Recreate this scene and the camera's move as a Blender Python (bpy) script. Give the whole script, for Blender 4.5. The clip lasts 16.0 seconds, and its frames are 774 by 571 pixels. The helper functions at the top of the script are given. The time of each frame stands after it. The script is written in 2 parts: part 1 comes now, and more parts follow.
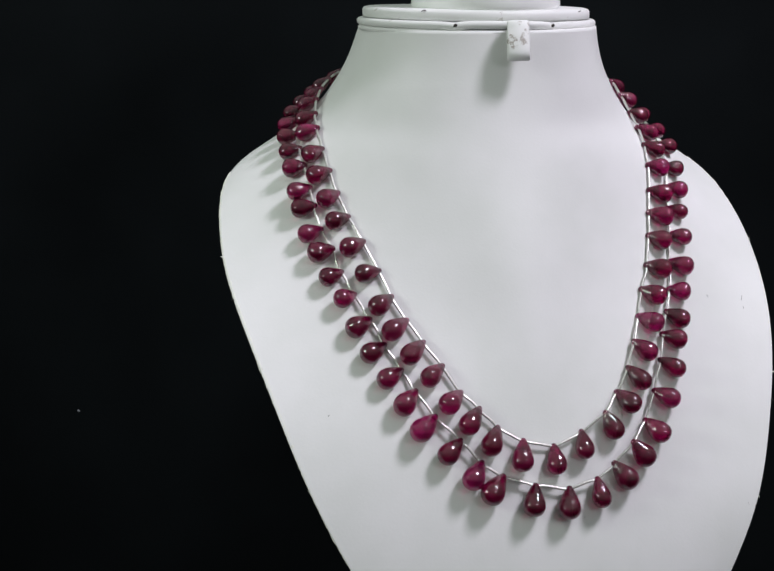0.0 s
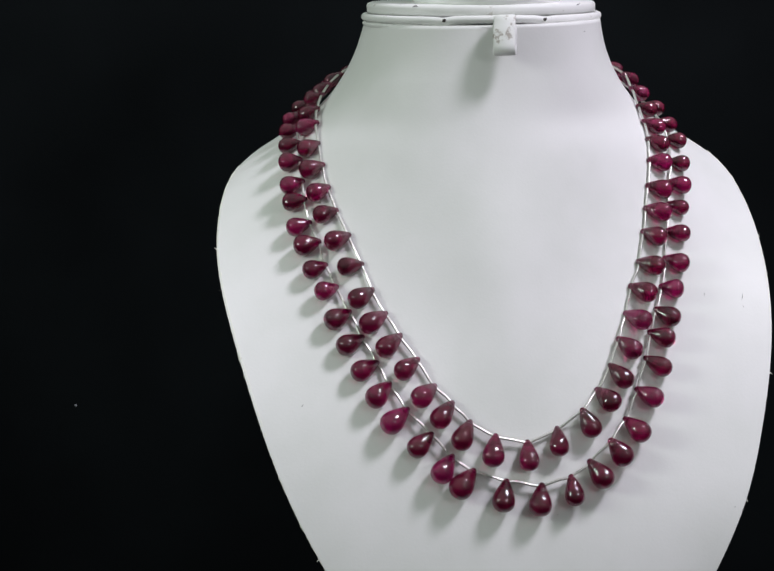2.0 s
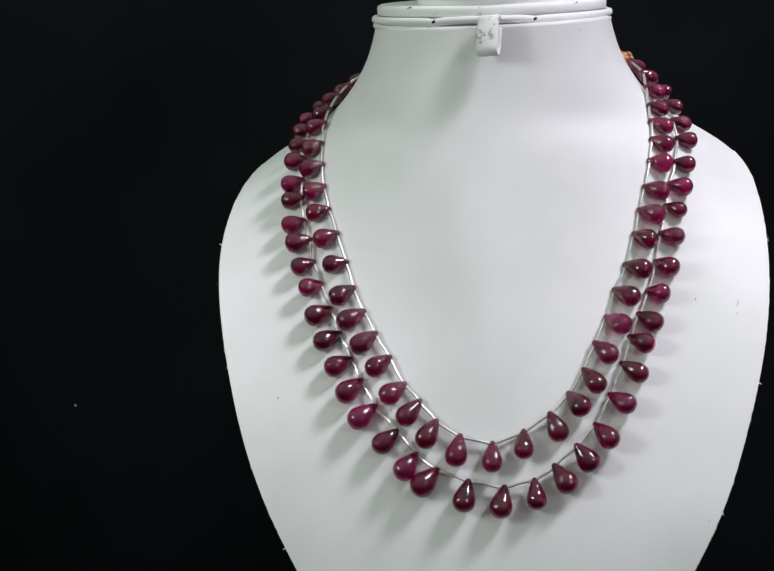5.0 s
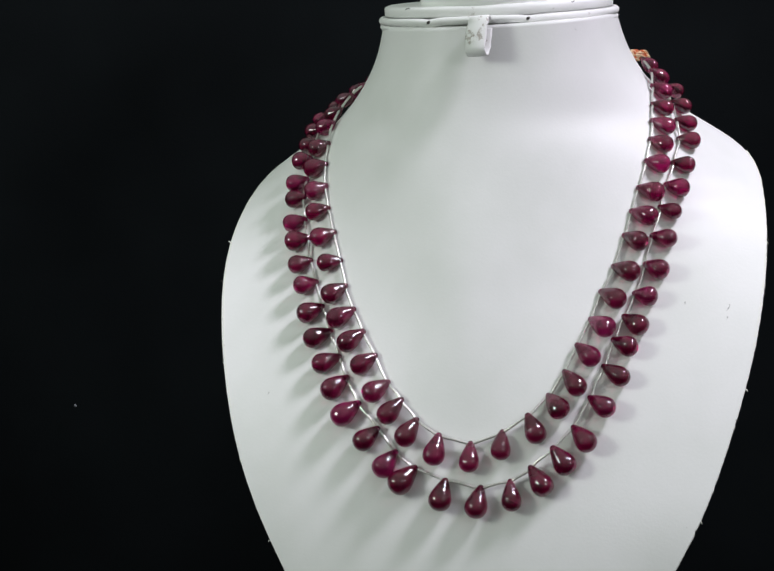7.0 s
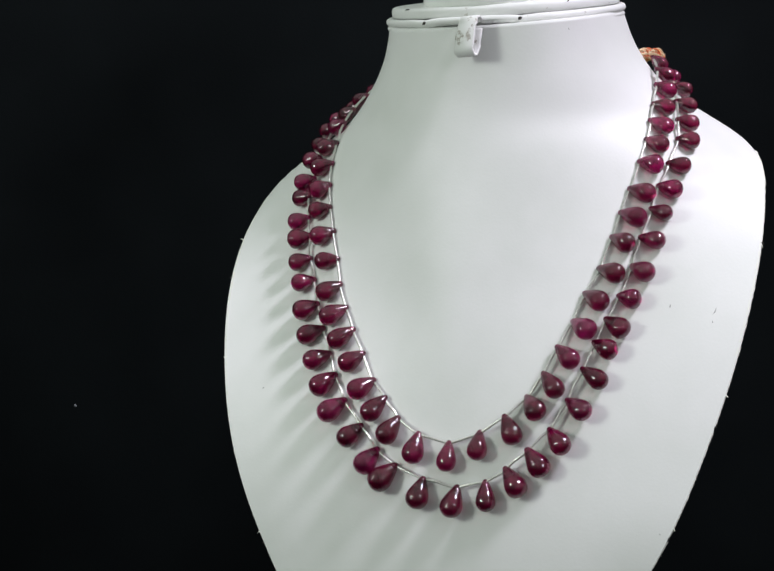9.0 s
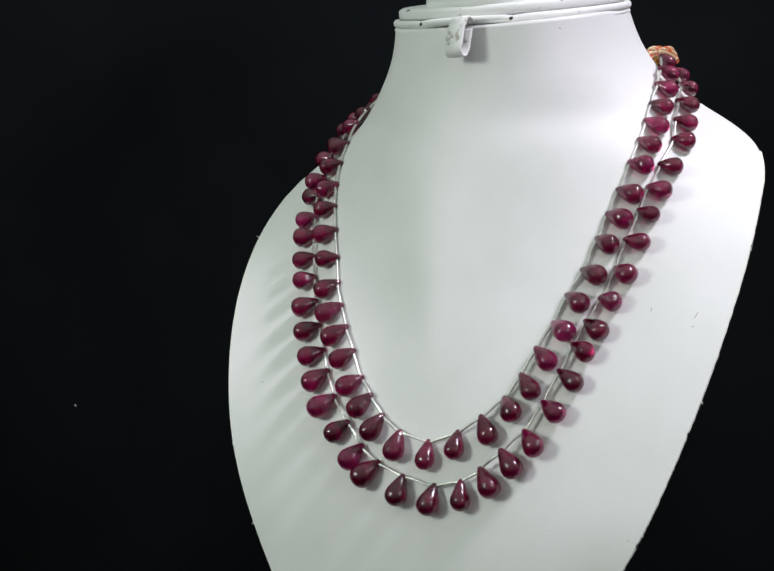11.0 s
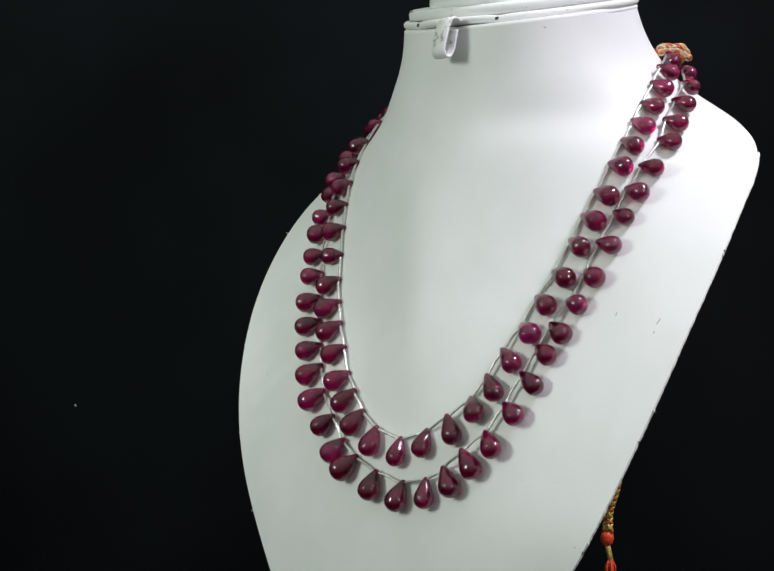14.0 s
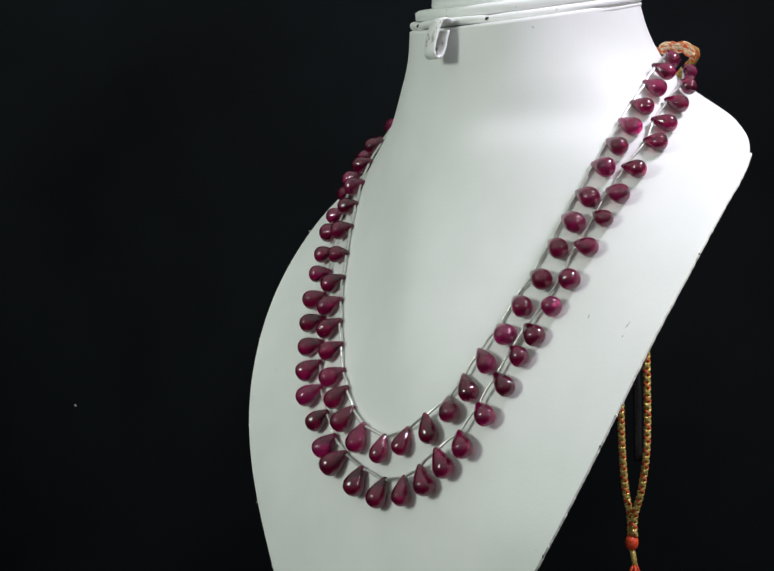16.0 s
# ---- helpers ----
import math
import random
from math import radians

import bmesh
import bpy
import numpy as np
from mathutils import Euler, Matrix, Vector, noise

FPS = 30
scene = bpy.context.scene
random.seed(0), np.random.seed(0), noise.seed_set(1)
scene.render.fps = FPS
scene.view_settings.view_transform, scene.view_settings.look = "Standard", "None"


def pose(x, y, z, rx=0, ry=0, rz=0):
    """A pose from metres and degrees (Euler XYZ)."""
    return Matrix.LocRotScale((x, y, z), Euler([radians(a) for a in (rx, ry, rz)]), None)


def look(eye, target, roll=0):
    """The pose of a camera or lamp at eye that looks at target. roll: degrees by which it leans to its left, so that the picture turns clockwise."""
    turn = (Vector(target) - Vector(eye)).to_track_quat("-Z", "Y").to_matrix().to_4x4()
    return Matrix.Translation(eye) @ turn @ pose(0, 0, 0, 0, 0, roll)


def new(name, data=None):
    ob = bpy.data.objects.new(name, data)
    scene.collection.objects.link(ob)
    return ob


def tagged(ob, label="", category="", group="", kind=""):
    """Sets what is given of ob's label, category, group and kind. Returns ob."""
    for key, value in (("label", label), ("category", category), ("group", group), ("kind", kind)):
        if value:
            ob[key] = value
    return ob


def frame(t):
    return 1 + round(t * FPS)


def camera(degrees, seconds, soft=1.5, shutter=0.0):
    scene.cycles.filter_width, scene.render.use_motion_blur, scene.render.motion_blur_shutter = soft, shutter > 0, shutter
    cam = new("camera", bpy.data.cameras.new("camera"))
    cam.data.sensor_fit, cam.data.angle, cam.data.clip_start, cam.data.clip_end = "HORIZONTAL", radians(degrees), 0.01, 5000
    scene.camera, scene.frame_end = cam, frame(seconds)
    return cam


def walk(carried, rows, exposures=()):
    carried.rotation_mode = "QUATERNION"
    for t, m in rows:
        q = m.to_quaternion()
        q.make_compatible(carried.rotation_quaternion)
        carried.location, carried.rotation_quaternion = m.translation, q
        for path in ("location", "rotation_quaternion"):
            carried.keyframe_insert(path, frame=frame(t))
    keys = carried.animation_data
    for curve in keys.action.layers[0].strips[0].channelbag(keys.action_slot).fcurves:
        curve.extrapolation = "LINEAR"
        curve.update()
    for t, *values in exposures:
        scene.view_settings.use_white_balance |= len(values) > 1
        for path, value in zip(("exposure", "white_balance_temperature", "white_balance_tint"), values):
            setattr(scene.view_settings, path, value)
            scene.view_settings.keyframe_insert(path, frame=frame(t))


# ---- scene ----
from math import cos, sin, pi, sqrt

MM = 0.001
EYE = (-0.0452, -0.6, 0.26)   # the lens stands 0.6 m before the turning axis
F = 2743.7                    # focal length, for a picture 1568 wide
TILT = -6.004

cam = camera(31.895, 16.0, soft=1.6)


def aim(dx, dy):
    """The camera's pose, swung by a small hand-held offset."""
    yaw, pitch = math.atan(dx / F), radians(TILT) + math.atan(dy / F)
    way = Vector((-sin(yaw) * cos(pitch), cos(yaw) * cos(pitch), sin(pitch)))
    return look(EYE, Vector(EYE) + way, -1.808)


walk(cam, [(0, aim(6.5, 11.2)), (0.5, aim(7.2, 7.8)), (1.0, aim(6.6, 3.4)), (1.5, aim(2.4, 0.6)),
           (2.0, aim(0.9, 0.0)), (3.0, aim(0.0, 0.0)), (16.0, aim(0.0, 0.0))],
     exposures=[(0, -0.12), (4.2, -0.05), (8.0, 0.08), (12.5, 0.2), (16, 0.26)])

# ---- light ----
world = bpy.data.worlds.new("room")
world.use_nodes = True
scene.world = world
# a pale room: bright ceiling, darker towards the floor
w_nodes, w_links = world.node_tree.nodes, world.node_tree.links
w_co, w_sep = w_nodes.new("ShaderNodeTexCoord"), w_nodes.new("ShaderNodeSeparateXYZ")
w_map, w_mix = w_nodes.new("ShaderNodeMapRange"), w_nodes.new("ShaderNodeMix")
w_map.interpolation_type = "SMOOTHSTEP"
w_map.inputs["From Min"].default_value, w_map.inputs["From Max"].default_value = -0.3, 1.0
w_mix.data_type = "RGBA"
w_mix.inputs[6].default_value = (0.063, 0.069, 0.066, 1)
w_mix.inputs[7].default_value = (0.405, 0.46, 0.43, 1)
w_links.new(w_co.outputs["Generated"], w_sep.inputs[0])
w_links.new(w_sep.outputs["Z"], w_map.inputs["Value"])
w_links.new(w_map.outputs[0], w_mix.inputs[0])
w_links.new(w_mix.outputs[2], w_nodes["Background"].inputs["Color"])
w_nodes["Background"].inputs["Strength"].default_value = 1.0


def area_lamp(name, eye, target, size, watts, colour):
    data = bpy.data.lights.new(name, "AREA")
    data.shape, data.size, data.energy, data.color = "DISK", size, watts, colour
    ob = new(name, data)
    ob.matrix_world = look(eye, target)
    return ob


area_lamp("key_lamp", (0.72, -0.40, 1.28), (0, -0.03, 0.22), 0.28, 15.5, (0.92, 0.855, 1.0))
area_lamp("side_lamp", (-0.96, -0.62, 0.55), (0, -0.03, 0.20), 0.28, 4.2, (0.91, 1.0, 0.91))
area_lamp("front_lamp", (0.45, -0.70, 0.42), (0, -0.03, 0.18), 0.12, 0.6, (0.95, 0.92, 1.0))

# ---- materials ----


def material(name):
    m = bpy.data.materials.new(name)
    m.use_nodes = True
    nodes, links = m.node_tree.nodes, m.node_tree.links
    return m, nodes, links, nodes["Principled BSDF"]


def noise_node(nodes, links, scale, detail=3, rough=0.5):
    n = nodes.new("ShaderNodeTexNoise")
    n.inputs["Scale"].default_value, n.inputs["Detail"].default_value = scale, detail
    n.inputs["Roughness"].default_value = rough
    co = nodes.new("ShaderNodeTexCoord")
    links.new(co.outputs["Object"], n.inputs["Vector"])
    return n


def ramp(nodes, links, source, stops):
    r = nodes.new("ShaderNodeValToRGB")
    while len(r.color_ramp.elements) < len(stops):
        r.color_ramp.elements.new(0.5)
    for e, (p, c) in zip(r.color_ramp.elements, stops):
        e.position, e.color = p, (*c, 1)
    links.new(source, r.inputs["Fac"])
    return r


def bump(nodes, links, bsdf, source, strength, distance):
    b = nodes.new("ShaderNodeBump")
    b.inputs["Strength"].default_value, b.inputs["Distance"].default_value = strength, distance
    links.new(source, b.inputs["Height"])
    links.new(b.outputs["Normal"], bsdf.inputs["Normal"])


def leatherette(name, dirt_from, dirt_share, pale=0.79, gloss=0.5, warm=1.0):
    m, nodes, links, p = material(name)
    stain = noise_node(nodes, links, 22, 4)
    fine = noise_node(nodes, links, 900, 2)
    r = ramp(nodes, links, stain.outputs["Fac"], [(0.3, (pale * 0.92, pale * 0.935, pale * 0.905 * warm)), (0.6, (pale * 1.01, pale * 1.01, pale * warm))])
    dirt = noise_node(nodes, links, 160, 5, 0.7)
    d = ramp(nodes, links, dirt.outputs["Fac"], [(dirt_from, (1, 1, 1)), (dirt_from + 0.05, (0.45, 0.40, 0.35))])
    mix = nodes.new("ShaderNodeMix")
    mix.data_type, mix.blend_type = "RGBA", "MULTIPLY"
    mix.inputs[0].default_value = dirt_share
    links.new(r.outputs["Color"], mix.inputs[6])
    links.new(d.outputs["Color"], mix.inputs[7])
    links.new(mix.outputs[2], p.inputs["Base Color"])
    p.inputs["Roughness"].default_value = gloss
    p.inputs["Specular IOR Level"].default_value = 0.35
    bump(nodes, links, p, fine.outputs["Fac"], 0.12, 0.0003)
    return m


def ruby():
    m, nodes, links, p = material("ruby_stone")
    info = nodes.new("ShaderNodeObjectInfo")
    tone = ramp(nodes, links, info.outputs["Random"],
                [(0.0, (0.17, 0.0015, 0.030)), (0.45, (0.24, 0.002, 0.048)), (0.8, (0.31, 0.004, 0.074)), (1.0, (0.36, 0.007, 0.10))])
    # cloudy inclusions, different in each stone
    cloud = noise_node(nodes, links, 3.2, 5, 0.62)
    shift = nodes.new("ShaderNodeVectorMath")
    shift.operation = "MULTIPLY_ADD"
    shift.inputs[1].default_value = (1, 1, 1)
    spread = nodes.new("ShaderNodeMath")
    spread.operation = "MULTIPLY"
    spread.inputs[1].default_value = 40
    links.new(info.outputs["Random"], spread.inputs[0])
    co = cloud.inputs["Vector"].links[0].from_socket
    links.new(co, shift.inputs[0])
    links.new(spread.outputs[0], shift.inputs[2])
    links.new(shift.outputs[0], cloud.inputs["Vector"])
    c = ramp(nodes, links, cloud.outputs["Fac"], [(0.3, (0.38, 0.35, 0.5)), (0.5, (0.9, 0.9, 0.9)), (0.70, (1.75, 2.6, 2.2))])
    mix = nodes.new("ShaderNodeMix")
    mix.data_type, mix.blend_type = "RGBA", "MULTIPLY"
    mix.inputs[0].default_value = 1.0
    links.new(tone.outputs["Color"], mix.inputs[6])
    links.new(c.outputs["Color"], mix.inputs[7])
    links.new(mix.outputs[2], p.inputs["Base Color"])
    grain = noise_node(nodes, links, 24, 3)
    r = ramp(nodes, links, grain.outputs["Fac"], [(0.35, (0.05, 0.05, 0.05)), (0.7, (0.11, 0.11, 0.11))])
    links.new(r.outputs["Color"], p.inputs["Roughness"])
    bump(nodes, links, p, grain.outputs["Fac"], 0.06, 0.02)
    p.inputs["IOR"].default_value = 1.7
    p.inputs["Transmission Weight"].default_value = 0.72
    return m


def silver():
    m, nodes, links, p = material("silver_tube")
    n = noise_node(nodes, links, 1500, 2)
    r = ramp(nodes, links, n.outputs["Fac"], [(0.3, (0.55, 0.54, 0.51)), (0.7, (0.80, 0.79, 0.76))])
    links.new(r.outputs["Color"], p.inputs["Base Color"])
    p.inputs["Metallic"].default_value, p.inputs["Roughness"].default_value = 0.85, 0.34
    return m


def thread(name, low, high, metal, rough, scale):
    m, nodes, links, p = material(name)
    n = noise_node(nodes, links, scale, 3, 0.6)
    r = ramp(nodes, links, n.outputs["Fac"], [(0.35, low), (0.65, high)])
    links.new(r.outputs["Color"], p.inputs["Base Color"])
    p.inputs["Metallic"].default_value, p.inputs["Roughness"].default_value = metal, rough
    bump(nodes, links, p, n.outputs["Fac"], 0.4, 0.0003)
    return m


def cloth():
    m, nodes, links, p = material("black_cloth")
    weave = noise_node(nodes, links, 700, 2)
    patch = noise_node(nodes, links, 5, 3)
    r = ramp(nodes, links, patch.outputs["Fac"], [(0.35, (0.0026, 0.0034, 0.0038)), (0.7, (0.0056, 0.0072, 0.008))])
    links.new(r.outputs["Color"], p.inputs["Base Color"])
    p.inputs["Roughness"].default_value = 0.95
    p.inputs["Specular IOR Level"].default_value = 0.05
    bump(nodes, links, p, weave.outputs["Fac"], 0.3, 0.0004)
    return m


WHITE = leatherette("white_leatherette", 0.80, 0.35)
EDGE = leatherette("worn_white_edge", 0.63, 0.6, warm=0.92)
COLLAR = leatherette("scuffed_white_collar", 0.63, 0.5)
STUMP = leatherette("gloss_white_plastic", 0.95, 0.1, 0.90, 0.25)
HOOK = leatherette("scuffed_white_strap", 0.55, 0.85)
RUBY, SILVER, CLOTH = ruby(), silver(), cloth()
GOLD = thread("gold_thread", (0.50, 0.31, 0.05), (0.98, 0.74, 0.26), 0.55, 0.3, 900)
ORANGE = thread("orange_thread", (0.55, 0.07, 0.01), (0.80, 0.18, 0.05), 0.0, 0.6, 900)
RED = thread("red_thread", (0.50, 0.03, 0.008), (0.78, 0.09, 0.02), 0.0, 0.5, 900)
PALE = thread("pale_gold_thread", (0.62, 0.40, 0.22), (0.85, 0.68, 0.45), 0.2, 0.45, 900)
BLACK = thread("black_plastic", (0.008, 0.008, 0.009), (0.012, 0.012, 0.013), 0.0, 0.4, 60)
GLOSS = thread("gloss_black_plastic", (0.010, 0.010, 0.012), (0.014, 0.014, 0.016), 0.0, 0.14, 60)
# grime and scuffs, and also the painted shade of the piping holes
GRIME_AND_HOLE_SHADE = thread("dark_grime_and_hole_shade", (0.03, 0.028, 0.025), (0.07, 0.06, 0.05), 0.0, 0.9, 400)
LINT = thread("grey_lint", (0.10, 0.11, 0.12), (0.16, 0.17, 0.18), 0.0, 0.9, 600)

# ---- helpers ----


def part(name, bm, mat, parent=None, label=""):
    data = bpy.data.meshes.new(name)
    bm.to_mesh(data)
    bm.free()
    for x in (mat if isinstance(mat, (list, tuple)) else [mat]):
        data.materials.append(x)
    ob = new(name, data)
    ob.parent = parent
    if label:
        ob["label"] = label
    return ob


def tube(bm, points, radius, sides=8, closed=False, mat=0):
    """A round tube along points; radius may be a function of the share of the way."""
    rings, n = [], len(points)
    for i, p in enumerate(points):
        a = points[i - 1] if (i > 0 or closed) else p
        b = points[(i + 1) % n] if (i < n - 1 or closed) else p
        t = (b - a).normalized()
        side = t.cross(Vector((0.13, 0.2, 0.97))).normalized()
        up = side.cross(t)
        r = radius(i / (n - 1)) if callable(radius) else radius
        rings.append([bm.verts.new(p + (side * cos(2 * pi * k / sides) + up * sin(2 * pi * k / sides)) * r) for k in range(sides)])
    for i in range(n if closed else n - 1):
        a, b = rings[i], rings[(i + 1) % n]
        for k in range(sides):
            f = bm.faces.new((a[k], a[(k + 1) % sides], b[(k + 1) % sides], b[k]))
            f.material_index, f.smooth = mat, True
    if not closed:
        for ring in (rings[0][::-1], rings[-1]):
            f = bm.faces.new(ring)
            f.material_index = mat


def spline(knots, steps=24):
    k = [Vector(p) for p in knots]
    k = [2 * k[0] - k[1]] + k + [2 * k[-1] - k[-2]]
    out = []
    for i in range(1, len(k) - 2):
        a, b, c, d = k[i - 1:i + 3]
        for j in range(steps):
            t = j / steps
            out.append(0.5 * (2 * b + (c - a) * t + (2 * a - 5 * b + 4 * c - d) * t * t + (3 * b - a - 3 * c + d) * t ** 3))
    return out + [k[-2]]


# ---- the bust's form, in mm about the turning axis; its front looks to -y ----
LEVEL = [56, 40, 28, 18, 8, -2, -12, -25, -48, -72, -96, -122, -150, -200, -240]
FORM = {
    "half": [52.4, 57.2, 64.3, 73.6, 87.2, 103.0, 113.1, 117.85, 119.1, 115.44, 109.43, 101.43, 90.46, 63.93, 45.0],
    "side": [25.0, 33.5, 41.0, 48.0, 53.0, 47.7, 33.5, 14.3, -11.5, -32.71, -48.06, -59.87, -68.82, -75.49, -78.0],
    "front": [-24.1, -24.6, -25.4, -26.6, -28.4, -30.8, -33.6, -37.9, -45.8, -52.78, -59.27, -66.0, -72.63, -80.77, -86.7],
    "power": [2.24, 2.12, 1.99, 1.85, 1.67, 1.58, 1.46, 1.26, 0.98, 0.81, 0.95, 1.38, 1.75, 2.02, 2.0],
    "round": [0.46, 0.46, 0.47, 0.50, 0.565, 0.67, 0.785, 0.88, 0.96, 1.03, 1.09, 1.08, 1.07, 1.0, 1.0],
    "middle": [2.6, 1.9, 1.3, 0.9, 0.6, 0.1, 0.0, -0.1, 0.3, 1.9, 3.1, 3.5, 4.0, 3.8, 3.5],
    "twist": [-2.2, -2.2, -1.6, -0.6, 0.3, -0.4, -0.5, 0.2, 1.4, 2.9, 4.2, 4.4, 3.0, 2.8, 2.9],
}
BACK = [72, 72, 73, 75, 78, 72, 52, 24, -4, -30, -45, -57, -66, -74, -76]
SOFT = 0.12


def bends(values):
    """Second derivatives of the natural cubic through the levels."""
    x, v = -np.array(LEVEL, float), np.array(values, float)
    h, n = np.diff(x), len(x)
    a, r = np.zeros((n, n)), np.zeros(n)
    a[0, 0] = a[-1, -1] = 1
    for i in range(1, n - 1):
        a[i, i - 1], a[i, i], a[i, i + 1] = h[i - 1], 2 * (h[i - 1] + h[i]), h[i]
        r[i] = 6 * ((v[i + 1] - v[i]) / h[i] - (v[i] - v[i - 1]) / h[i - 1])
    return x, v, np.linalg.solve(a, r)


CURVES = {k: bends(v) for k, v in (*FORM.items(), ("back", BACK))}


def level(key, z):
    x, v, m = CURVES[key]
    q = -float(z)
    i = int(np.clip(np.searchsorted(x, q) - 1, 0, len(x) - 2))
    h = x[i + 1] - x[i]
    a = (x[i + 1] - q) / h
    b = 1 - a
    return float(a * v[i] + b * v[i + 1] + ((a ** 3 - a) * m[i] + (b ** 3 - b) * m[i + 1]) * h * h / 6)


def soft_abs(u):
    return min((sqrt(u * u + SOFT * SOFT) - SOFT) / (sqrt(1 + SOFT * SOFT) - SOFT), 1)


def section(z):
    return [level(k, z) for k in ("half", "side", "front", "power", "round", "middle", "twist")]


def lean(y, z):
    """The neck's top is cut on a slant, lower at the throat."""
    return z + 0.14 * (y - 21) * min(max((z - 25) / 25, 0), 1)


def ring_at(z, cols=72):
    w, ys, yc, n, k, xc, tw = section(z)
    yb = level("back", z)
    shell = min(max((z + 14) / 22, 0), 1)
    shell = shell * shell * (3 - 2 * shell)
    out = []
    for j in range(cols + 1):
        c = cos(pi * j / cols)
        out.append((xc - w * c, ys - (ys - yc) * max(1 - soft_abs(c) ** n, 0) ** k - tw * c))
    for j in range(1, cols):
        c = cos(pi * j / cols)
        neck = ys + (yb - ys) * sqrt(max(1 - c * c, 0))
        inner = ys - (ys - yc - 4) * max(1 - soft_abs(c) ** n, 0) ** k + 0.5
        out.append((xc + w * c, shell * neck + (1 - shell) * inner + tw * c))
    return [Vector((x, y, lean(y, z))) * MM for x, y in out]


def collar_ring(grow, rise):
    """A ring parallel to the neck's slanted top."""
    w, ys, yc, n, k, xc, tw = section(50)
    yb, out = 72, []
    cy, ry = (yc + yb) / 2, (yb - yc) / 2
    for j in range(120):
        a = 2 * pi * j / 120
        x, y = xc + (w + grow) * cos(a), cy + (ry + grow) * sin(a)
        out.append(Vector((x, y, 53.6 + 0.14 * (y - 21) - 0.014 * x + rise)) * MM)
    return out


def loft(bm, rings, cap=True):
    made = [[bm.verts.new(p) for p in r] for r in rings]
    n = len(made[0])
    for a, b in zip(made, made[1:]):
        for k in range(n):
            f = bm.faces.new((a[k], b[k], b[(k + 1) % n], a[(k + 1) % n]))
            f.smooth = True
    if cap:
        bm.faces.new(made[0])
    return made


def display_bust():
    root = new("display_bust")
    tagged(root, "white leatherette necklace display bust with piped collar and worn edges", "display bust")
    bm = bmesh.new()
    zs = [54 - 1.5 * i for i in range(24)] + [18 - 1.5 * i for i in range(30)] + [-27 - 1.5 * i for i in range(142)] + [-240]
    loft(bm, [ring_at(z) for z in zs])
    bmesh.ops.recalc_face_normals(bm, faces=bm.faces)
    part("body", bm, WHITE, root)
    # folded edge of the covering along the rim, uneven and a little proud
    for s in (-1, 1):
        bm, line = bmesh.new(), []
        for i in range(440):
            z = -9 - 0.52 * i
            w, ys, yc, n, k, xc, tw = section(z)
            rough = 0.16 * noise.noise(Vector((z * 0.35, s * 9, 0))) + 0.12 * noise.noise(Vector((z * 1.1, s * 3, 4))) + 0.8 * max(noise.noise(Vector((z * 0.17, s * 5, 7))) - 0.3, 0)
            line.append(Vector((xc + s * (w - 0.7 + rough), ys + s * tw + 0.9, z)) * MM)
        tube(bm, line, lambda u: (0.9 + 0.12 * noise.noise(Vector((u * 150, 3, 1)))) * MM, 8)
        part("rim_fold", bm, EDGE, root, "creamy worn folded edge")
        # threads and chips standing off the worn edge
        rnd = random.Random(31 + s)
        for j in range(9):
            i = rnd.randrange(30, 420)
            p = line[i] + Vector((s * 0.7, -0.5, 0)) * MM
            long, rise = rnd.uniform(0.3, 1.1), rnd.uniform(-0.9, 0.9)
            bm = bmesh.new()
            tube(bm, [p + Vector((s * long * u, -0.5 * u, rise * u + 0.5 * sin(3 * u))) * MM for u in (-0.6, 0, 0.35, 0.7, 1)],
                 lambda u: (0.42 - 0.3 * u) * MM, 6)
            part("fray", bm, EDGE if j % 3 else GRIME_AND_HOLE_SHADE, root, "loose chip of the worn edge")
    bm = bmesh.new()
    loft(bm, [collar_ring(g, h) for g, h in ((-0.7, -1.7), (-0.1, -0.9), (0.0, -0.3), (-0.4, 0.2), (-1.5, 0.45), (-6, 0.6))], cap=False)
    bmesh.ops.recalc_face_normals(bm, faces=bm.faces)
    part("lip", bm, WHITE, root)
    # piping, pushed up a little at the throat between two small holes
    ring = collar_ring(-1.3, 2.2)
    first, last = 82, 98
    for i in range(first - 6, last + 7):
        u = (i - first) / (last - first)
        lift = 0.55 * sin(pi * min(max(u, 0), 1)) ** 0.6 - 0.35 * math.exp(-((i - first) / 1.3) ** 2) - 0.35 * math.exp(-((i - last) / 1.3) ** 2)
        ring[i] = ring[i] + Vector((0, 0, (lift + 0.12 * noise.noise(Vector((i * 0.7, 2, 5)))) * MM))
    bm = bmesh.new()
    tube(bm, ring, 1.75 * MM, 12, closed=True)
    part("piping", bm, COLLAR, root)
    # the holes aren't cut: dark beads stand in for the shade inside
    for j in (first, last):
        p = ring[j] + Vector((0, -1.5, 0.35)) * MM
        bm = bmesh.new()
        tube(bm, [p + Vector((0.9 * u, -0.25 * cos(pi * u / 2), 0.5 * u)) * MM for u in (-1, -0.5, 0, 0.5, 1)], lambda u: (0.12 + 0.62 * sin(pi * u)) * MM, 8)
        part("hole_shade", bm, GRIME_AND_HOLE_SHADE, root, "dark bead painted as the shade in a small piping hole")
    # grime rubbed into the upper edge
    for j, long in ((77, 2.8), (106, 1.5)):
        p = collar_ring(-2.25, 8.0)[j]
        bm = bmesh.new()
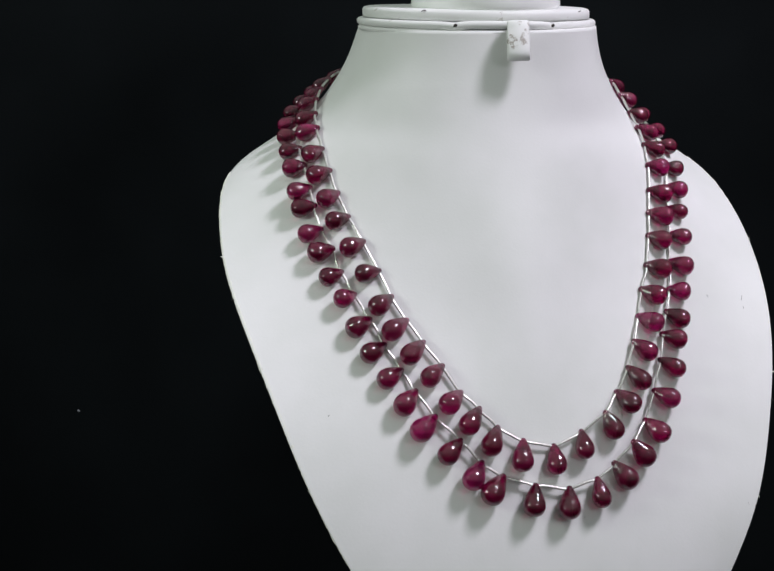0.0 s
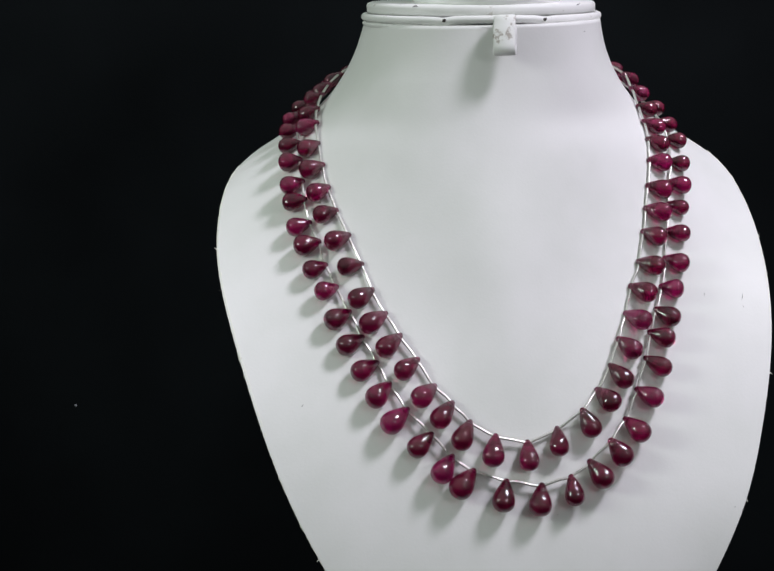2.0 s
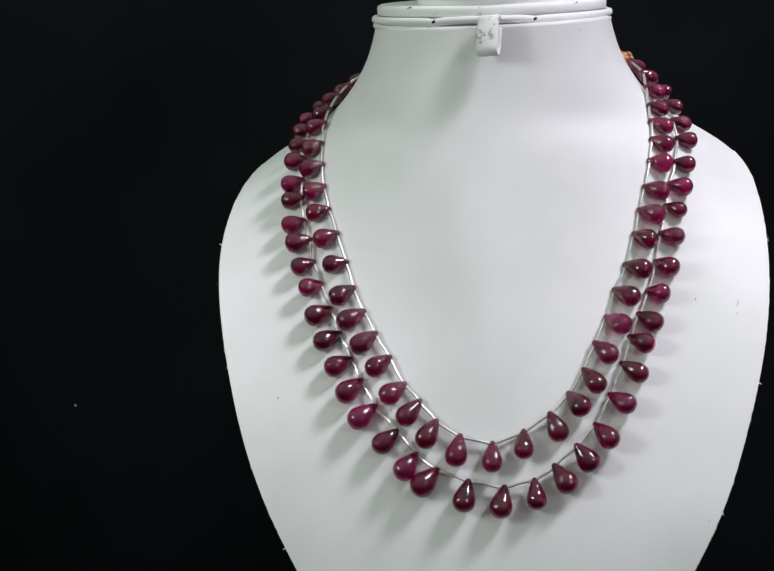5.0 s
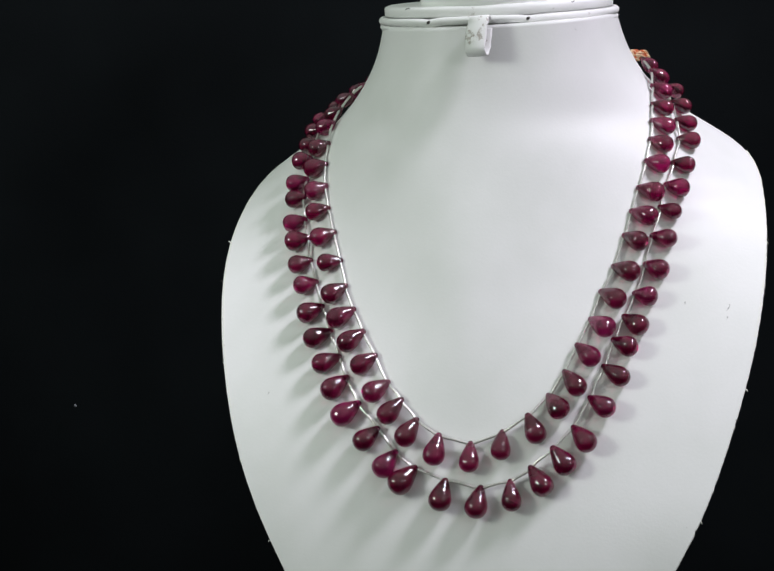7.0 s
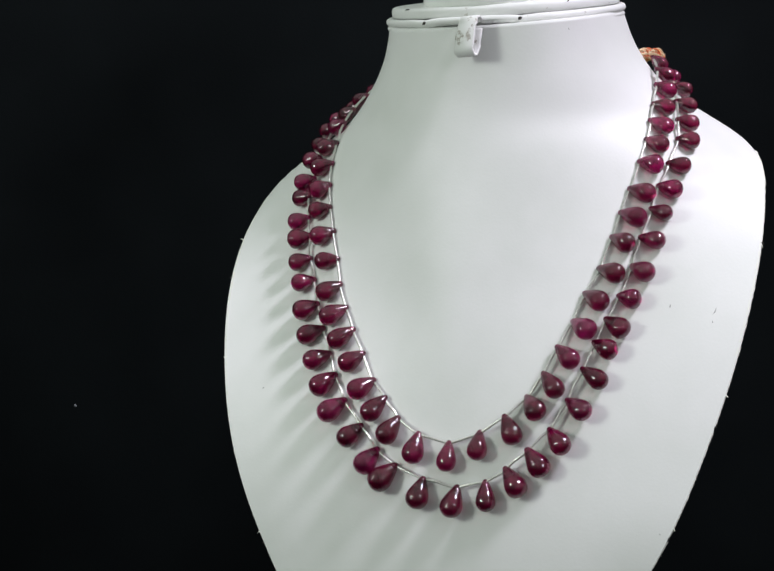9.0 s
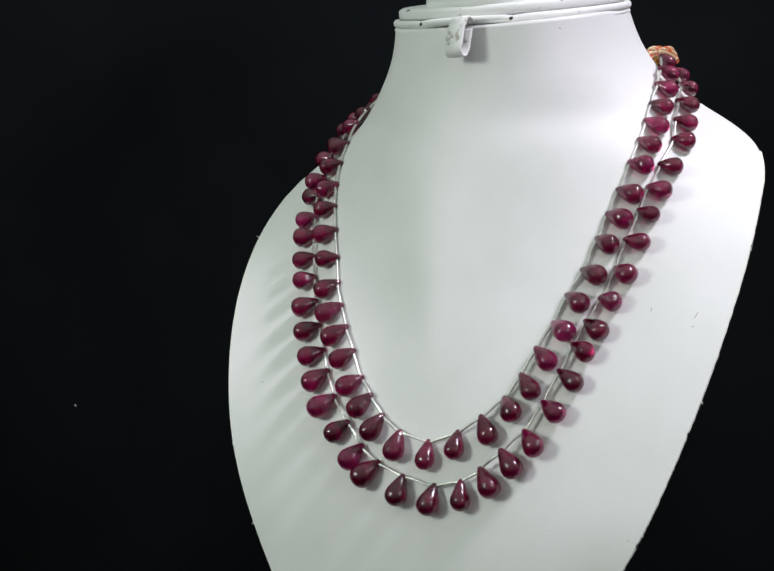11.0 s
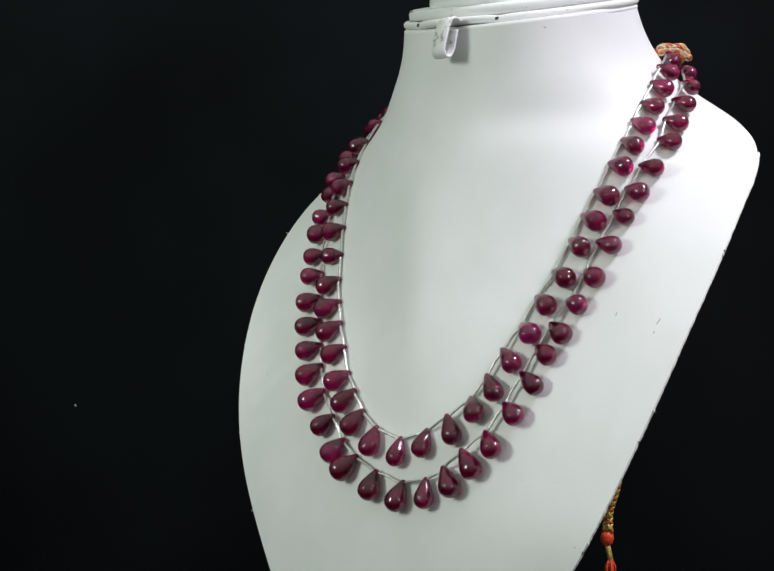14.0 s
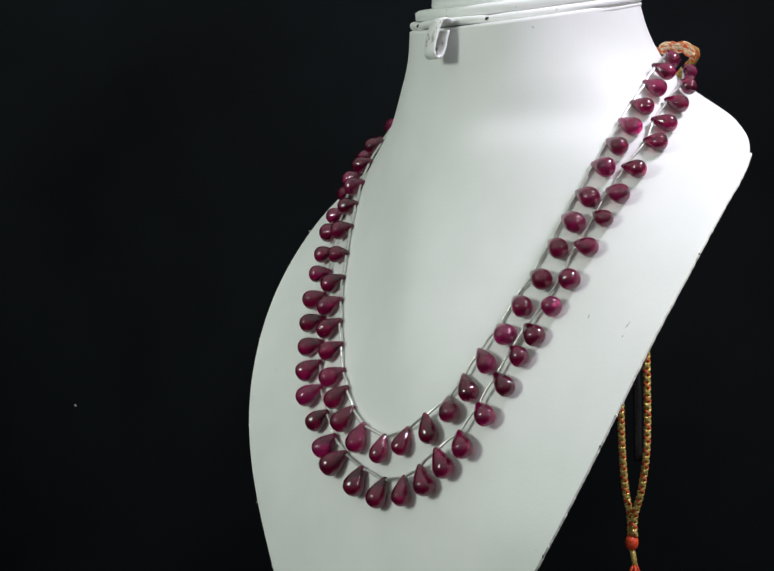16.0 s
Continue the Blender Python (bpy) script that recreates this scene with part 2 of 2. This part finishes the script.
        tube(bm, [p + Vector((long * u, 0, 0.35 * sin(5 * u + j))) * MM for u in (-0.5, -0.2, 0.1, 0.5)], lambda u: (0.06 + 0.16 * sin(pi * u)) * MM, 6)
        part("grime_mark", bm, GRIME_AND_HOLE_SHADE, root, "dark rubbed grime")
    bm = bmesh.new()
    loft(bm, [collar_ring(g, h) for g, h in ((-6, 3.6), (-3.0, 3.9), (-2.3, 4.7), (-2.2, 7.2), (-2.7, 8.2), (-4, 8.7), (-7, 8.8), (-20, 8.9))][::-1])
    bmesh.ops.recalc_face_normals(bm, faces=bm.faces)
    part("collar_disc", bm, COLLAR, root, "padded white disc with scuffed edge")
    bm, rings = bmesh.new(), []
    for r, h in ((29.0, 60.0), (32.1, 60.6), (33.1, 62.5), (32.7, 67), (31.6, 77), (30.6, 95), (30, 117)):
        rings.append([Vector((3.5 + r * cos(2 * pi * k / 72), 11.8 + r * sin(2 * pi * k / 72), h + 0.14 * r * sin(2 * pi * k / 72))) * MM for k in range(72)])
    loft(bm, rings[::-1])
    bmesh.ops.recalc_face_normals(bm, faces=bm.faces)
    part("head_stump", bm, STUMP, root, "smooth bright white neck stump")
    return root


def prop_leg(root):
    """The glossy black leg that props the bust up from behind."""
    line = spline([(-14, 70, 4), (-15, 100, -50), (-15.7, 119, -115), (-15.7, 121, -168)], 14)
    bm = bmesh.new()
    tube(bm, [p * MM for p in line], 2.2 * MM, 14)
    part("prop_leg", bm, GLOSS, root, "glossy black prop leg")


def scuff_marks(root):
    """Short dark scratches and specks on the chest's covering."""
    rnd = random.Random(8)
    for x, z, length, turn in ((104.5, -69.6, 5.0, 0.5), (103.0, -73, 2.0, 0.2), (88, -68, 2.6, 0.3), (89.5, -153, 1.6, 0.0), (-84, -104, 2.2, 0.9), (43, 46.5, 1.8, -0.7), (16, -150, 0.8, 0.4)):
        i = int(((SKIN[:, 0] - x) ** 2 + (SKIN[:, 2] - z) ** 2 + 0.05 * np.maximum(SKIN[:, 1] + 20, 0) ** 2).argmin())
        q, n = nearest(Vector(SKIN[i]))
        up = (Vector((0, 0, 1)) - n * n.z).normalized()
        side = up.cross(n)
        way = up * cos(turn) + side * sin(turn)
        bm = bmesh.new()
        tube(bm, [(q - n * 0.12 + way * length * (u - 0.5) + side * 0.3 * sin(u * 4)) * MM for u in (0, 0.25, 0.5, 0.75, 1)],
             lambda u: (0.06 + 0.13 * sin(pi * u)) * MM, 6)
        part("scuff_mark", bm, GRIME_AND_HOLE_SHADE, root)


def display_hook():
    """The bent white strap hung on the collar at the throat."""
    bm = bmesh.new()
    path = [(-27, 49.5), (-30.0, 50.8), (-32.6, 50.4), (-34.6, 47), (-36.2, 42), (-37.2, 37.6), (-36.2, 35.2), (-34.0, 35.2), (-32.2, 38), (-31.2, 42), (-30.0, 46.0)]
    pts = spline([(0, y + 1.9, z) for y, z in path], 6)
    halves = 4.7
    at = Vector((4.6, -33, 44)) * MM
    turn = Matrix.Translation(at) @ Matrix.Rotation(radians(-14), 4, "Z") @ Matrix.Translation(-at)
    rows = []
    for i, p in enumerate(pts):
        a, b = pts[max(i - 1, 0)], pts[min(i + 1, len(pts) - 1)]
        t = (b - a).normalized()
        nrm = Vector((0, -t.z, t.y)) * 0.55
        u = i / (len(pts) - 1)
        w = halves * (0.62 + 0.38 * min(u * 4.5, 1) ** 0.5)
        ring = []
        for x, o in ((-w, 0), (-w + 0.6, 1), (w - 0.6, 1), (w, 0), (w - 0.6, -1), (-w + 0.6, -1)):
            wob = 0.25 * noise.noise(Vector((x, i * 0.3, o)))
            ring.append((p + nrm * o + Vector((4.6 + x + wob, wob, 0))) * MM)
        rows.append([turn @ q for q in ring])
    made = loft(bm, rows)
    bm.faces.new(made[-1][::-1])
    bmesh.ops.recalc_face_normals(bm, faces=bm.faces)
    ob = part("display_hook", bm, HOOK)
    return tagged(ob, "small scuffed white strap hook hung on the bust collar", "hook")


# ---- the necklace ----
# each drop: its pierced tip, the way from there to its thickest place, and its thickness, in mm,
# from one end of a strand round the throat to the other
INNER = [(-54.0, 58.0, 38.0, -4.0, 4.0, -4.0, 6.0),
         (-61.0, 49.0, 33.8, -5.0, 3.0, -3.6, 6.2),
         (-66.2, 40.0, 28.8, -5.3, 2.0, -3.6, 6.3),
         (-69.7, 31.3, 23.6, -5.9, 3.2, -2.6, 6.6),
         (-72.1, 21.1, 16.9, -6.1, 2.9, -2.7, 7.0),
         (-72.8, 12.1, 10.4, -6.3, 2.9, -2.3, 7.4),
         (-71.9, 4.1, 0.4, -6.5, -2.1, -1.8, 7.7),
         (-70.1, -4.8, -9.0, -7.0, -0.7, -2.0, 8.1),
         (-68.5, -11.5, -18.3, -6.6, -3.1, -1.8, 8.0),
         (-65.9, -19.0, -27.9, -7.2, -1.7, -1.4, 7.5)]
INNER += [(-61.3, -26.1, -37.9, -7.0, -2.6, -2.1, 8.2),
          (-56.5, -33.2, -49.9, -7.3, -1.2, -1.0, 7.3),
          (-53.1, -39.2, -59.8, -6.5, -2.6, -3.8, 8.1),
          (-48.2, -44.6, -69.2, -7.2, -2.8, -4.2, 8.4),
          (-42.8, -49.7, -77.7, -6.6, -2.7, -5.2, 8.3),
          (-36.3, -54.8, -87.1, -6.5, -2.6, -4.5, 7.8),
          (-30.1, -58.5, -97.7, -6.3, -3.2, -4.4, 8.2),
          (-23.7, -62.5, -103.8, -5.7, -2.7, -6.4, 8.1),
          (-17.1, -64.9, -111.4, -4.2, -2.9, -7.1, 8.4),
          (-7.6, -67.4, -116.8, -1.7, -3.3, -8.2, 8.4)]
INNER += [(5.1, -66.8, -120.0, -0.1, -4.1, -7.7, 7.5),
          (17.6, -64.5, -115.5, 0.0, -4.6, -7.2, 7.5),
          (27.6, -64.7, -108.4, 3.7, -1.4, -7.8, 7.8),
          (34.8, -57.6, -101.9, 5.2, -5.1, -4.7, 8.0),
          (41.0, -55.3, -92.4, 5.6, -2.7, -6.0, 7.8),
          (45.4, -50.9, -82.4, 6.2, -2.0, -4.9, 7.7),
          (49.9, -42.8, -73.5, 6.7, -4.1, -2.6, 8.3),
          (53.6, -38.3, -62.5, 6.8, -1.7, -3.5, 8.0),
          (58.1, -33.1, -52.9, 7.3, -1.0, -2.5, 8.0),
          (61.5, -25.2, -41.2, 6.3, -1.2, -3.0, 7.7)]
INNER += [(64.0, -20.4, -31.5, 7.0, -0.1, -2.9, 8.2),
          (66.3, -14.9, -22.1, 6.9, 0.7, -2.8, 7.8),
          (68.7, -8.2, -11.4, 6.9, 0.4, -1.6, 7.4),
          (70.2, -1.0, -2.1, 6.7, -0.5, -2.8, 7.1),
          (70.9, 5.8, 6.5, 6.9, 0.2, -3.2, 7.2),
          (70.6, 13.4, 13.4, 6.4, 1.7, -1.9, 6.8),
          (69.8, 22.8, 21.9, 5.9, 2.1, -2.8, 6.9),
          (68.7, 30.1, 28.9, 4.7, 3.7, -3.1, 6.6),
          (63.8, 46.5, 35.2, 4.7, -2.6, -4.0, 6.3)]
OUTER = [(-64.0, 57.0, 31.0, -5.0, 3.5, -3.6, 6.1),
         (-70.0, 47.0, 25.5, -5.5, 3.0, -3.0, 6.3),
         (-75.5, 37.0, 20.0, -6.0, 2.5, -2.4, 6.5),
         (-79.4, 27.0, 14.0, -6.2, 2.0, -2.0, 6.6),
         (-80.9, 17.6, 7.3, -6.1, 3.5, -0.6, 7.0),
         (-81.1, 10.5, 1.7, -6.3, 2.5, -1.6, 6.9),
         (-80.6, 0.8, -5.9, -6.4, 2.3, -1.0, 7.8),
         (-79.9, -6.8, -15.0, -6.9, -0.1, -1.7, 7.7),
         (-79.3, -14.1, -22.7, -6.2, 3.7, -1.7, 7.6),
         (-77.6, -18.3, -32.4, -6.9, -0.6, -2.0, 7.5)]
OUTER += [(-74.0, -25.0, -40.3, -7.2, -0.2, -1.6, 8.3),
          (-71.7, -29.8, -49.7, -6.7, -2.4, -1.8, 7.4),
          (-67.6, -35.3, -58.7, -6.3, -3.8, -1.2, 7.3),
          (-62.9, -42.4, -68.3, -6.8, -2.7, -3.0, 8.5),
          (-58.1, -46.9, -78.4, -7.4, -4.0, -3.0, 8.0),
          (-52.7, -52.6, -88.3, -7.5, -4.0, -2.9, 7.9),
          (-48.3, -57.4, -96.1, -6.1, -3.6, -5.2, 8.7),
          (-41.8, -62.7, -105.8, -7.0, -3.5, -5.0, 9.0),
          (-32.7, -67.2, -115.2, -6.4, -2.2, -5.3, 8.1),
          (-25.0, -69.0, -124.2, -4.9, -3.5, -6.0, 8.8)]
OUTER += [(-16.6, -70.1, -130.2, -6.1, -3.8, -6.0, 9.2),
          (-4.3, -71.9, -134.2, -1.9, -2.6, -8.1, 8.7),
          (10.0, -71.3, -136.7, -1.6, -3.8, -7.9, 8.6),
          (21.6, -71.1, -133.8, 0.9, -3.1, -8.1, 7.6),
          (29.0, -69.5, -128.5, 5.2, -2.1, -6.9, 8.9),
          (37.8, -68.8, -120.5, 5.2, -0.6, -6.8, 8.5),
          (45.2, -62.5, -113.5, 5.9, -4.0, -5.3, 8.1),
          (51.1, -57.7, -102.6, 7.0, -3.0, -3.5, 7.8),
          (56.0, -52.8, -90.7, 7.5, -1.8, -4.2, 7.4),
          (59.3, -47.0, -81.1, 7.0, -2.7, -2.4, 7.5)]
OUTER += [(63.2, -42.6, -72.0, 6.5, -1.3, -3.8, 7.9),
          (66.9, -36.5, -63.7, 6.0, -0.9, -1.4, 7.6),
          (70.6, -28.8, -52.4, 6.1, -1.7, -2.8, 8.0),
          (72.9, -24.1, -41.1, 7.0, 0.7, -1.8, 7.3),
          (75.5, -15.5, -30.0, 6.2, -0.4, -2.4, 6.5),
          (77.4, -9.8, -20.9, 6.5, 0.6, -2.3, 7.4),
          (80.2, -3.8, -11.9, 5.6, 3.0, -2.3, 6.7),
          (81.9, 7.6, -2.0, 5.7, 1.9, -1.8, 7.0),
          (80.8, 13.8, 6.3, 5.8, 3.7, -1.9, 6.8),
          (77.3, 27.1, 14.3, 6.6, 1.5, -2.1, 6.7)]
OUTER += [(74.3, 41.2, 21.8, 5.8, -1.5, -2.4, 6.2),
          (67.6, 52.5, 28.7, 5.7, -3.1, -3.1, 5.9)]


def drop_mesh():
    """A polished drop, 1 long and about 0.67 wide, hanging from its tip."""
    profile = [(0.0, 0.020), (0.012, 0.058), (0.04, 0.082), (0.10, 0.117), (0.20, 0.170), (0.32, 0.229), (0.44, 0.281), (0.55, 0.320),
               (0.64, 0.335), (0.73, 0.333), (0.81, 0.312), (0.88, 0.270), (0.94, 0.202), (0.98, 0.116), (0.996, 0.040)]
    bm, rings = bmesh.new(), []
    for s, r in profile:
        rings.append([bm.verts.new((r * cos(2 * pi * k / 20), r * sin(2 * pi * k / 20), -s)) for k in range(20)])
    for a, b in zip(rings, rings[1:]):
        for k in range(20):
            bm.faces.new((a[k], b[k], b[(k + 1) % 20], a[(k + 1) % 20])).smooth = True
    bm.faces.new(rings[0])
    bm.faces.new(rings[-1][::-1])
    data = bpy.data.meshes.new("drop_bead")
    bmesh.ops.recalc_face_normals(bm, faces=bm.faces)
    bm.to_mesh(data)
    bm.free()
    data.materials.append(RUBY)
    return data


def skin():
    """Points and normals of the bust's surface, in mm."""
    zs = [50 - 2.0 * i for i in range(102)]
    g = np.array([[tuple(p / MM) for p in ring_at(z)] for z in zs])
    along = np.roll(g, -1, 1) - np.roll(g, 1, 1)
    down = np.gradient(g, axis=0)
    n = np.cross(along, down)
    n /= np.linalg.norm(n, axis=2, keepdims=True) + 1e-9
    mid = np.array((2.0, 25.0, 0.0))
    keep = (g[:, :, 2] > 8) | (np.arange(g.shape[1])[None] <= 72)
    flip = np.where(((g - mid) * n * (1, 1, 0.2)).sum(2) < 0, -1, 1)
    return g[keep], (n * flip[:, :, None])[keep]


SKIN, SKIN_NORMAL = skin()


def nearest(p):
    d = ((SKIN - np.array(p)) ** 2).sum(1)
    i = np.argsort(d)[:6]
    w = 1 / (d[i] + 0.5)
    n = Vector((SKIN_NORMAL[i] * w[:, None]).sum(0)).normalized()
    q = Vector((SKIN[i] * w[:, None]).sum(0) / w.sum())
    return q, n


def outward(p):
    return nearest(p)[1]


def on_bust(p, gap):
    """Lift a point off the bust where it would sink into it."""
    q, n = nearest(p)
    h = (p - q).dot(n)
    return p + n * (gap - h) if h < gap else p


def strand(parent, drops, drop, seed):
    """Drops hung by their tips on a row of short silver tubes."""
    rnd = random.Random(seed)
    tips = []
    for x, y, z, dx, dy, dz, wide in drops:
        tip = on_bust(Vector((x, y, z)), 0.5)
        bulb = on_bust(Vector((x + dx, y + dy, z + dz)), wide * 0.47)
        n = outward(tip)
        way = (bulb - tip).normalized()
        wide *= 1.07
        size = (bulb - tip).length + wide * 0.53
        side = n.cross(way).normalized()
        turn = Matrix((side, (-way).cross(side), -way)).transposed().to_4x4()
        spin = Matrix.Rotation(rnd.uniform(0, 2 * pi), 4, "Z")
        ob = new("drop_bead", drop)
        ob.parent = parent
        flat = rnd.uniform(0.94, 1.05)
        ob.matrix_basis = Matrix.Translation(tip * MM) @ turn @ spin @ Matrix.Diagonal((wide / 0.672 * flat * MM, wide / 0.672 / flat * MM, size * MM, 1))
        tips.append((tip + way * 1.5, n, way))
    for (p0, n0, w0), (p1, n1, w1) in zip(tips, tips[1:]):
        bm, line = bmesh.new(), []
        bend, wave = rnd.uniform(-0.15, 0.55), rnd.uniform(-0.3, 0.3)
        for i in range(11):
            u = i / 10
            bow = bend * sin(pi * u) + wave * sin(2 * pi * u)
            q = p0.lerp(p1, u) - w0.lerp(w1, u) * bow + n0 * 0.25 * sin(pi * u)
            line.append((q if i in (0, 10) else on_bust(q, 0.7)) * MM)
        tube(bm, line, 0.55 * MM, 7)
        part("spacer_tube", bm, SILVER, parent)


def even(line, count):
    """The same line with evenly spaced points."""
    along = [0.0]
    for a, b in zip(line, line[1:]):
        along.append(along[-1] + (b - a).length)
    out = []
    for k in range(count):
        d = along[-1] * k / (count - 1)
        i = min(max(int(np.searchsorted(along, d)) - 1, 0), len(line) - 2)
        out.append(line[i].lerp(line[i + 1], (d - along[i]) / (along[i + 1] - along[i])))
    return out


def braid(bm, line, radius, turns, mats):
    """Strands wound round a core, as in a braided cord."""
    for k in range(4):
        pts = []
        for i, p in enumerate(line):
            a = line[max(i - 1, 0)]
            b = line[min(i + 1, len(line) - 1)]
            t = (b - a).normalized()
            side = t.cross(Vector((0.1, 0.9, 0.2))).normalized()
            up = side.cross(t)
            way = 1 if k % 2 else -1
            ang = way * 2 * pi * turns * i / (len(line) - 1) + pi * k / 2
            pts.append(p + (side * cos(ang) + up * sin(ang)) * radius * 0.62)
        tube(bm, pts, radius * 0.55, 6, mat=mats[k])


def necklace():
    root = new("necklace")
    tagged(root, "two-strand necklace of polished ruby drop beads with silver spacer tubes", "necklace")
    drop = drop_mesh()
    strand(root, INNER, drop, 38)
    strand(root, OUTER, drop, 41)
    # knots of orange and gold thread at the strands' ends
    for s in (-1, 1):
        path = [(57, 50.5, 36.2), (60.5, 54, 37.0), (64, 58, 36.3), (66.5, 61.5, 33.5)] if s > 0 else [(-44, 73, 38), (-40, 76, 39), (-36, 79, 38.5), (-32, 81, 37)]
        bm, core, rnd = bmesh.new(), spline(path, 14), random.Random(5 + s)
        tube(bm, [p * MM for p in core], 0.9 * MM, 8, mat=1)
        for k in range(64):
            i0, turns = rnd.uniform(0, 0.85), rnd.uniform(0.5, 1.6) * rnd.choice((-1, 1))
            reach, girth, start = rnd.uniform(0.06, 0.22), rnd.uniform(1.0, 2.1), rnd.uniform(0, 6.28)
            line = []
            for i in range(26):
                u = i / 25
                f = min(i0 + reach * u, 1) * (len(core) - 1)
                p = core[int(f)].lerp(core[min(int(f) + 1, len(core) - 1)], f - int(f))
                a = start + 2 * pi * turns * u
                g = girth * (1 + 0.25 * sin(5 * u + k))
                stray = 0.9 * noise.noise_vector(Vector((u * 3, k * 7.3, s * 2.0)))
                line.append((p + stray + Vector((0.6 * g * cos(a), 0.7 * g * cos(a + 0.5), 0.9 * g * sin(a)))) * MM)
            tube(bm, line, 0.4 * MM, 5, mat=k % 2)
        part("knot", bm, [ORANGE, PALE], root, "orange and cream thread knot")
    # drawstring cords behind the neck
    for s, x, spread in ((-1, -9, -7.0), (1, -9, 7.0)):
        knots = [(64, 60, 37) if s > 0 else (-40, 78, 38), (s * 46, 89, 34), (s * 22 - 6, 104, 16), (x + spread * 1.1, 110, -30), (x + spread * 1.2, 110, -90),
                 (x + spread * 1.2, 110, -150), (x - 1 + spread * 0.8, 110, -178), (x - 2 + spread * 0.22, 110, -194), (x - 2 + spread * 0.16, 110, -205)]
        bm = bmesh.new()
        braid(bm, [p * MM for p in even(spline(knots, 30), 520)], 1.75 * MM, 44, (0, 0, 0, 1))
        part("cord", bm, [GOLD, RED], root, "gold braided cord with red flecks")
    bm = bmesh.new()
    tube(bm, [Vector((-11.5, 110, z)) * MM for z in (-204.5, -206, -208.5, -211, -212.5)], lambda u: (1.6 + 2.0 * sin(pi * u)) * MM, 12)
    part("slider", bm, RED, root, "red thread slider")
    bm = bmesh.new()
    tube(bm, [Vector((-11.5 + 2 * u, 110, -211.5 - 9 * u)) * MM for u in (0, 0.33, 0.66, 1)], 1.5 * MM, 10)
    part("tassel_cap", bm, GOLD, root, "gold tube")
    bm = bmesh.new()
    rnd = random.Random(3)
    for k in range(30):
        a, r = rnd.uniform(0, 6.28), rnd.uniform(0.5, 3)
        tube(bm, [Vector((-9.5 + r * cos(a) * q, 110 + r * sin(a) * q, -219.5 - 16 * u)) * MM for u, q in ((0, 0.3), (0.2, 1), (0.6, 1.1), (1, 1.2))], 0.4 * MM, 5)
    part("tassel", bm, RED, root, "red thread tassel")
    return root


def turntable():
    bm = bmesh.new()
    rings = []
    for r, z in ((0.108, -0.32), (0.11, -0.318), (0.11, -0.002), (0.12, 0.0), (0.12, 0.017), (0.118, 0.02)):
        rings.append([Vector((r * cos(2 * pi * k / 64), r * sin(2 * pi * k / 64), z)) for k in range(64)])
    made = loft(bm, rings)
    bm.faces.new(made[-1])
    bmesh.ops.recalc_face_normals(bm, faces=bm.faces)
    return tagged(part("turntable", bm, BLACK), "black turntable disc under the display bust", "turntable")


def backdrop():
    """One black cloth: it lies on the table and sweeps up behind."""
    bm, rows = bmesh.new(), []
    line = []
    for i in range(25):
        line.append((-1.4 + i * 0.0767, -0.32))
    for i in range(1, 16):
        a = pi / 2 * i / 15
        line.append((0.442 + 0.06 * sin(a), -0.32 + 0.06 * (1 - cos(a))))
    # bulge added to shape the light: darker below z 0.12, brighter above
    for i in range(1, 44):
        z = -0.26 + i * 0.036
        line.append((0.43 + 0.5 * (z - 0.12) ** 2, z))
    for y, z in line:
        row = []
        for j in range(90):
            x = -1.5 + 3.0 * j / 89
            f = min(max((z + 0.30) * 5, 0), 1)
            wave = 0.016 * noise.noise(Vector((x * 3.0, z * 1.5, 2))) + 0.004 * noise.noise(Vector((x * 9, z * 8, 5)))
            crease = 0.010 * math.exp(-((z - 0.263 - 0.01 * x) / 0.008) ** 2)
            row.append(bm.verts.new((x, y + f * (wave - crease), z)))
        rows.append(row)
    for a, b in zip(rows, rows[1:]):
        for k in range(89):
            bm.faces.new((a[k], a[k + 1], b[k + 1], b[k])).smooth = True
    cloth_ob = tagged(part("backdrop", bm, CLOTH), "plain black cloth backdrop with faint creases", "backdrop", kind="structure")
    bm = bmesh.new()
    bmesh.ops.create_icosphere(bm, subdivisions=2, radius=0.0011)
    for v in bm.verts:
        v.co *= 1 + 0.5 * noise.noise(v.co * 900)
        v.co += Vector((-0.2862, 0.4207, 0.0680))
    part("lint", bm, LINT, cloth_ob, "speck of grey lint")
    return cloth_ob


TURNING = [turntable(), display_bust(), display_hook(), necklace()]
prop_leg(TURNING[1])
scuff_marks(TURNING[1])
backdrop()

# ---- the turn ----
TURN = [(0.0, 11.63), (0.5, 9.54), (1.0, 7.44), (1.5, 5.34), (2.0, 3.27), (2.5, 1.22), (3.0, -0.81), (3.5, -2.79), (4.0, -4.73), (6.5, -14.13), (7.0, -16.0), (7.5, -17.87), (8.0, -19.75), (8.5, -21.64), (9.0, -23.54), (11.5, -32.92), (12.0, -34.79), (12.5, -36.66), (13.0, -38.54), (13.5, -40.42), (14.0, -42.29), (14.5, -44.16), (15.0, -46.05), (15.5, -47.93), (16.0, -49.86)]


def motions():
    for ob in TURNING:
        base = 0.0 if ob.name == "turntable" else 0.26
        walk(ob, [(t, pose(0, 0, base, 0, 0, a)) for t, a in TURN])


motions()
